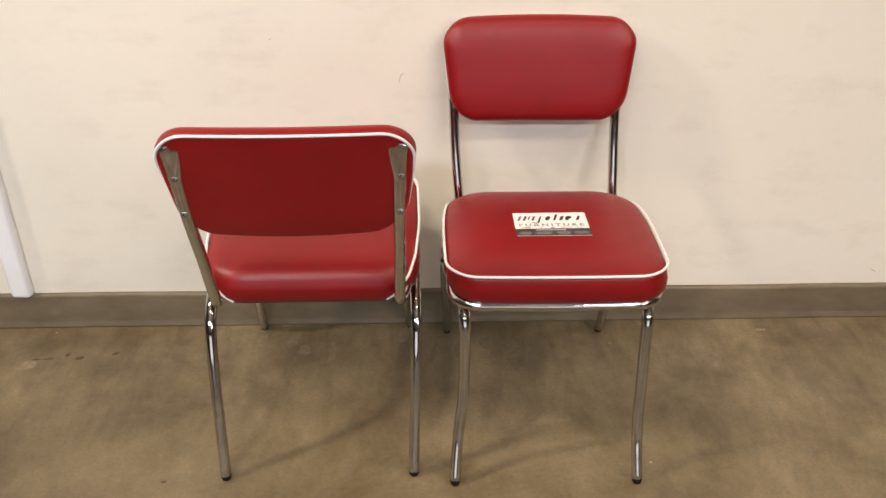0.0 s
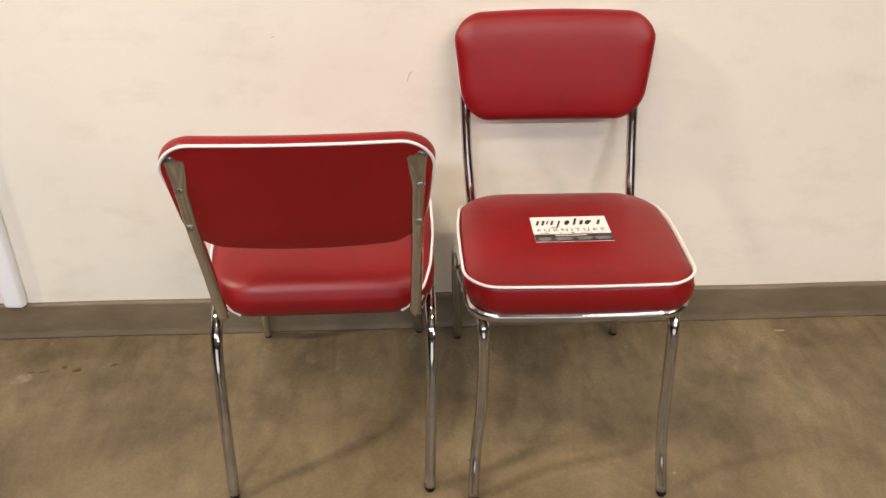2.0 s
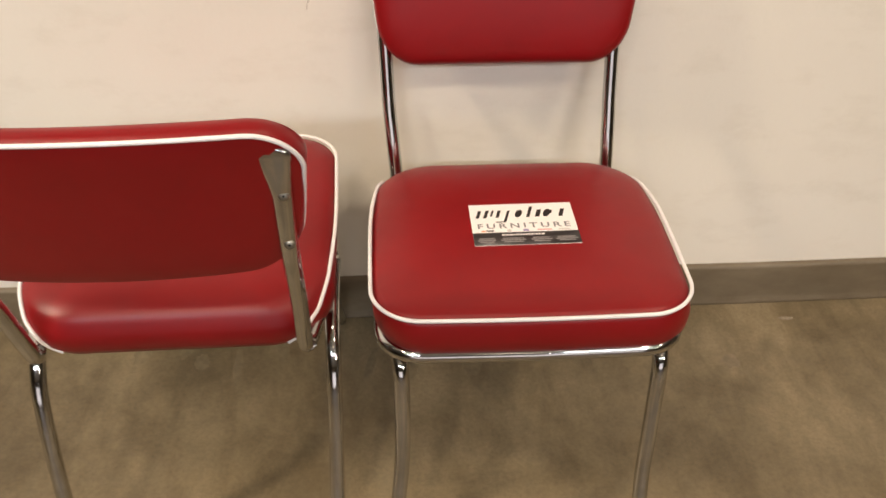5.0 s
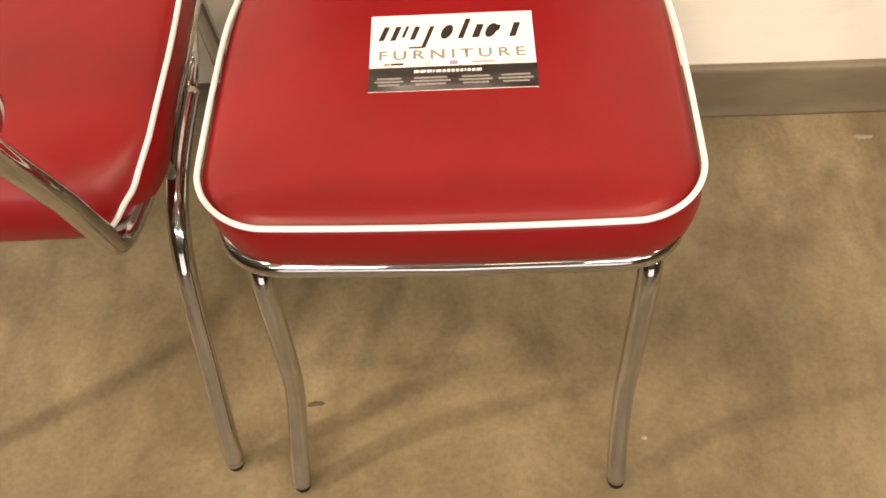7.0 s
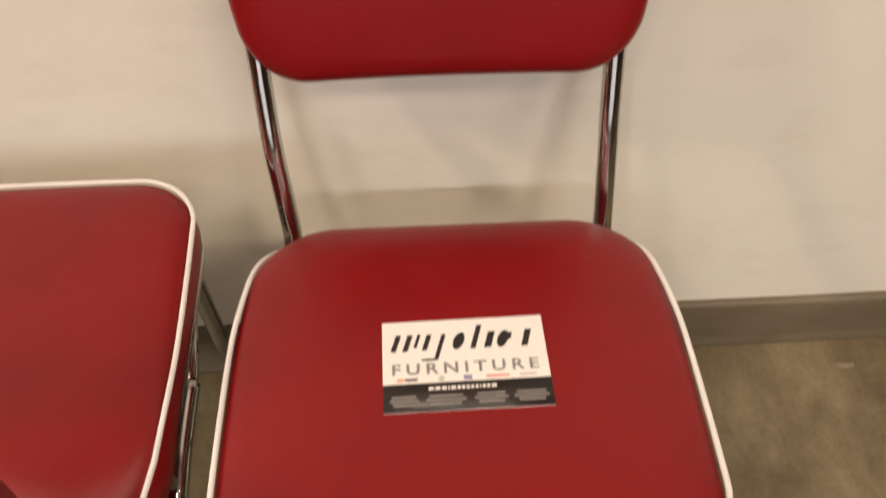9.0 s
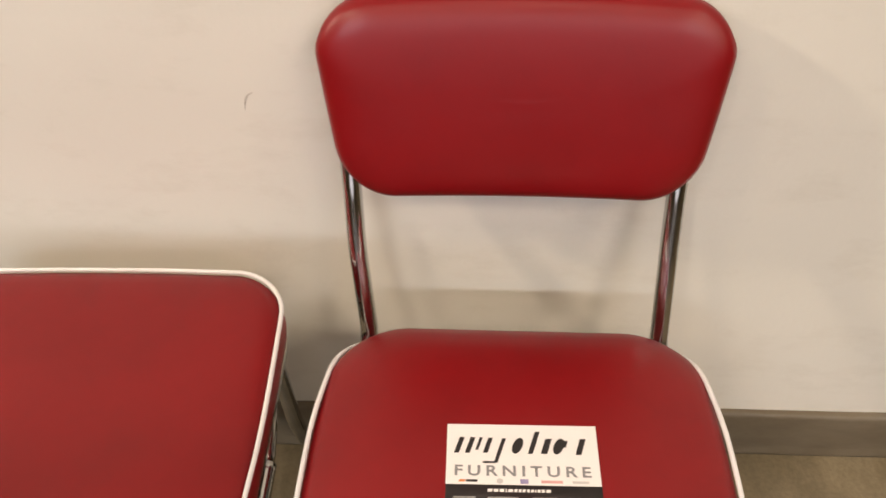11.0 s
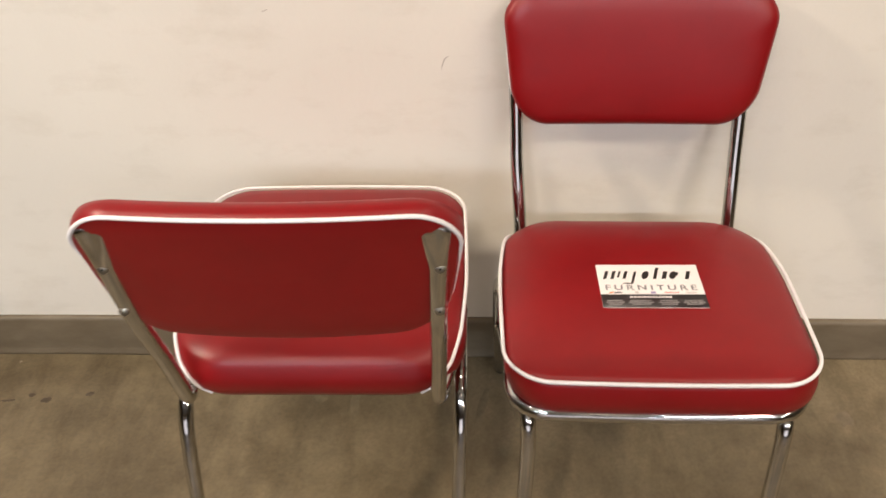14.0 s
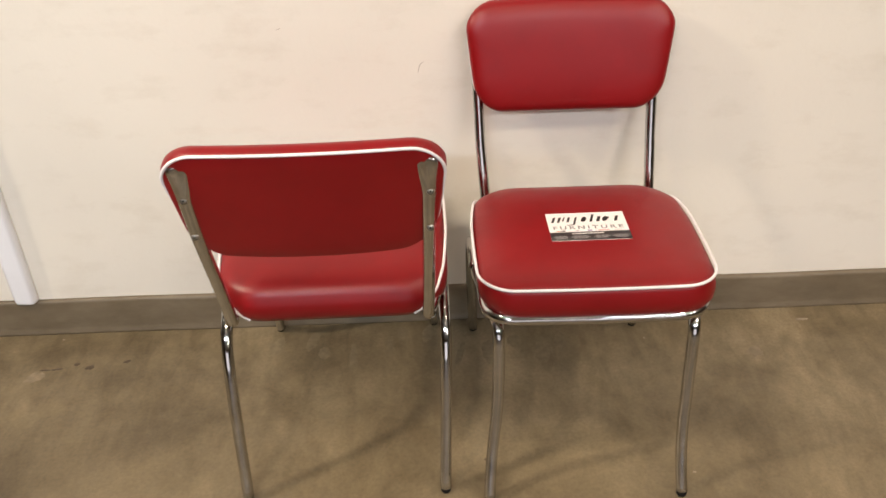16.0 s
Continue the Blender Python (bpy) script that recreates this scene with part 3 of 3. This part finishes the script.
# ---- the printed card on the seat: x across, y up the print, z off the card ----
def bar(cx, cy, w, h, lean=0.0):
    return [(cx - w / 2 - lean * h / 2, cy - h / 2), (cx + w / 2 - lean * h / 2, cy - h / 2), (cx + w / 2 + lean * h / 2, cy + h / 2), (cx - w / 2 + lean * h / 2, cy + h / 2)]


def oval(cx, cy, rx, ry, lean=0.3, n=20):
    return [(cx + rx * math.cos(2 * math.pi * k / n) + lean * ry * math.sin(2 * math.pi * k / n), cy + ry * math.sin(2 * math.pi * k / n)) for k in range(n)]


def many(shapes, z):
    bm = bmesh.new()
    for pts in shapes:
        lo, hi = [bm.verts.new((x, y, z)) for x, y in pts], [bm.verts.new((x, y, z + 0.0002)) for x, y in pts]
        bm.faces.new(hi)
        for k in range(len(pts)):
            bm.faces.new((lo[k], lo[(k + 1) % len(pts)], hi[(k + 1) % len(pts)], hi[k]))
    return bm


def words(text, size, x0, x1, y, material, parent, z):
    """Raised lettering in the built-in font, stretched to reach from x0 to x1."""
    cu = bpy.data.curves.new("lettering", "FONT")
    cu.body, cu.size, cu.offset, cu.space_character = text, size, 0.00035, 1.45
    tmp = new("lettering", cu)
    me = bpy.data.meshes.new_from_object(tmp.evaluated_get(bpy.context.evaluated_depsgraph_get()))
    bpy.data.objects.remove(tmp)
    xs = [v.co.x for v in me.vertices]
    lo, hi = min(xs), max(xs)
    for v in me.vertices:
        v.co = Vector((x0 + (v.co.x - lo) / (hi - lo) * (x1 - x0), y + v.co.y, z))
    me.materials.clear()
    me.materials.append(material)
    ob = new("lettering", me)
    ob.parent = parent
    return tagged(ob, "grey capital lettering")


def build_card():
    card = new("promo_card")
    W, H, T = 0.1524, 0.1016, 0.0012
    part("card_stock", box((-W / 2, -H / 2, 0), (W / 2, H / 2, T), 0.0003, 1), CARD, card, "white card", smooth=False)
    part("footer_band", many([bar(0, -H / 2 + 0.0150, W, 0.0300)], T), BAND, card, "near-black printed band")
    # mark: slanted black bars and loops of the printed name's size and rhythm
    y0, lean, shapes = 0.0250, 0.30, []
    for cx, cy, w, h in ((-0.0635, 0.0, 0.0050, 0.0190), (-0.0525, 0.0, 0.0050, 0.0190), (-0.0435, 0.0020, 0.0030, 0.0150),
                         (-0.0345, 0.0, 0.0048, 0.0180), (-0.0225, -0.0060, 0.0040, 0.0290), (0.0120, 0.0040, 0.0050, 0.0270),
                         (0.0245, 0.0, 0.0066, 0.0180), (0.0435, 0.0030, 0.0036, 0.0080), (0.0590, 0.0, 0.0060, 0.0190)):
        shapes.append(bar(cx, y0 + cy, w, h, lean))
    shapes.append(bar(-0.0335, y0 - 0.0200, 0.0130, 0.0022, lean))
    for cx in (-0.0045, 0.0370):
        shapes.append(oval(cx, y0, 0.0052, 0.0096, lean))
    for stroke in shapes:
        part("printed_stroke", many([stroke], T), INK, card, "black slanted stroke", smooth=False)
    words("FURNITURE", 0.0168, -0.0675, 0.0670, -0.0105, GREY_INK, card, T + 0.0002)
    # row of five tiny marks
    yb = -0.0165
    part("tiny_mark", many([bar(-0.0600, yb, 0.006, 0.0026, 0.5)], T), ORANGE_INK, card, smooth=False)
    part("tiny_mark", many([bar(-0.0505, yb, 0.0115, 0.0026, 0.2)], T), INK, card, smooth=False)
    part("tiny_mark", many([oval(-0.0230, yb, 0.0032, 0.0030, 0)], T), PALE_INK, card, smooth=False)
    part("tiny_mark", many([bar(0.0010, yb, 0.0078, 0.0052)], T), VIOLET_INK, card, smooth=False)
    part("tiny_mark", many([bar(0.0280, yb, 0.0210, 0.0030)], T), ROSE_INK, card, smooth=False)
    part("tiny_mark", many([bar(0.0560, yb, 0.0160, 0.0026)], T), PALE_INK, card, smooth=False)
    # address line and four blocks of small print as bars
    dashes, x = [], -0.0350
    for w in (0.0046, 0.0046, 0.0046, 0.0014, 0.0046, 0.0030, 0.0028, 0.0028, 0.0028, 0.0026, 0.0014, 0.0028, 0.0030, 0.0046):
        dashes.append(bar(x + w / 2, -0.0270, w, 0.0032, 0.1))
        x += w + 0.0012
    part("address_bars", many(dashes, T + 0.0002), CARD, card, "white bars of an address line", smooth=False)
    for cx, w in ((-0.0575, 0.026), (-0.0200, 0.036), (0.0205, 0.030), (0.0565, 0.031)):
        rows = [bar(cx, -0.0352 - 0.0040 * k, w * f, 0.0021) for k, f in enumerate((0.84, 1.0, 0.76))]
        part("small_print", many(rows, T + 0.0002), PALE_BAR, card, "grey bars of small print", smooth=False)
    return tagged(card, "white printed card with dark footer lying on a red seat", "card")


made = build_room()
build_floor_marks(made["floor"])
build_wall_marks(made["wall_north"])
build_conduit_cover()
chair_a = build_chair()
chair_b = copy_thing(chair_a, pose(-0.237, -0.304, 0, 0, 0, 180.5))
chair_a.matrix_basis = pose(0.2455, -0.325, 0, 0, 0, -0.6)
for child in chair_a.children:
    if child.name.startswith("seat"):
        child.location.x = 0.005  # cushion screwed on a little off centre
    if child.name.startswith("backrest"):
        child.location, child.scale = (0.002, 0, 0), (0.985, 1, 1)  # upholstered a little tighter than the other
for child in chair_b.children:
    if child.name.startswith("backrest"):
        child.location, child.scale = (0.0025, 0, 0.0145), (1.010, 1, 0.9726)
bend_posts(chair_a, -0.0045, -0.0025, (-0.0034, -0.0019))
push_sideways(chair_a, 0.0045)
bend_posts(chair_b, 0.0025, 0.0032, (0.0008, 0.0034))
tagged(chair_b, "red vinyl diner chair with chrome legs, turned to face the wall")
card = build_card()
card.matrix_basis = pose(0.2545, -0.3515, 0.4879, -2.0, 0, 0.2)
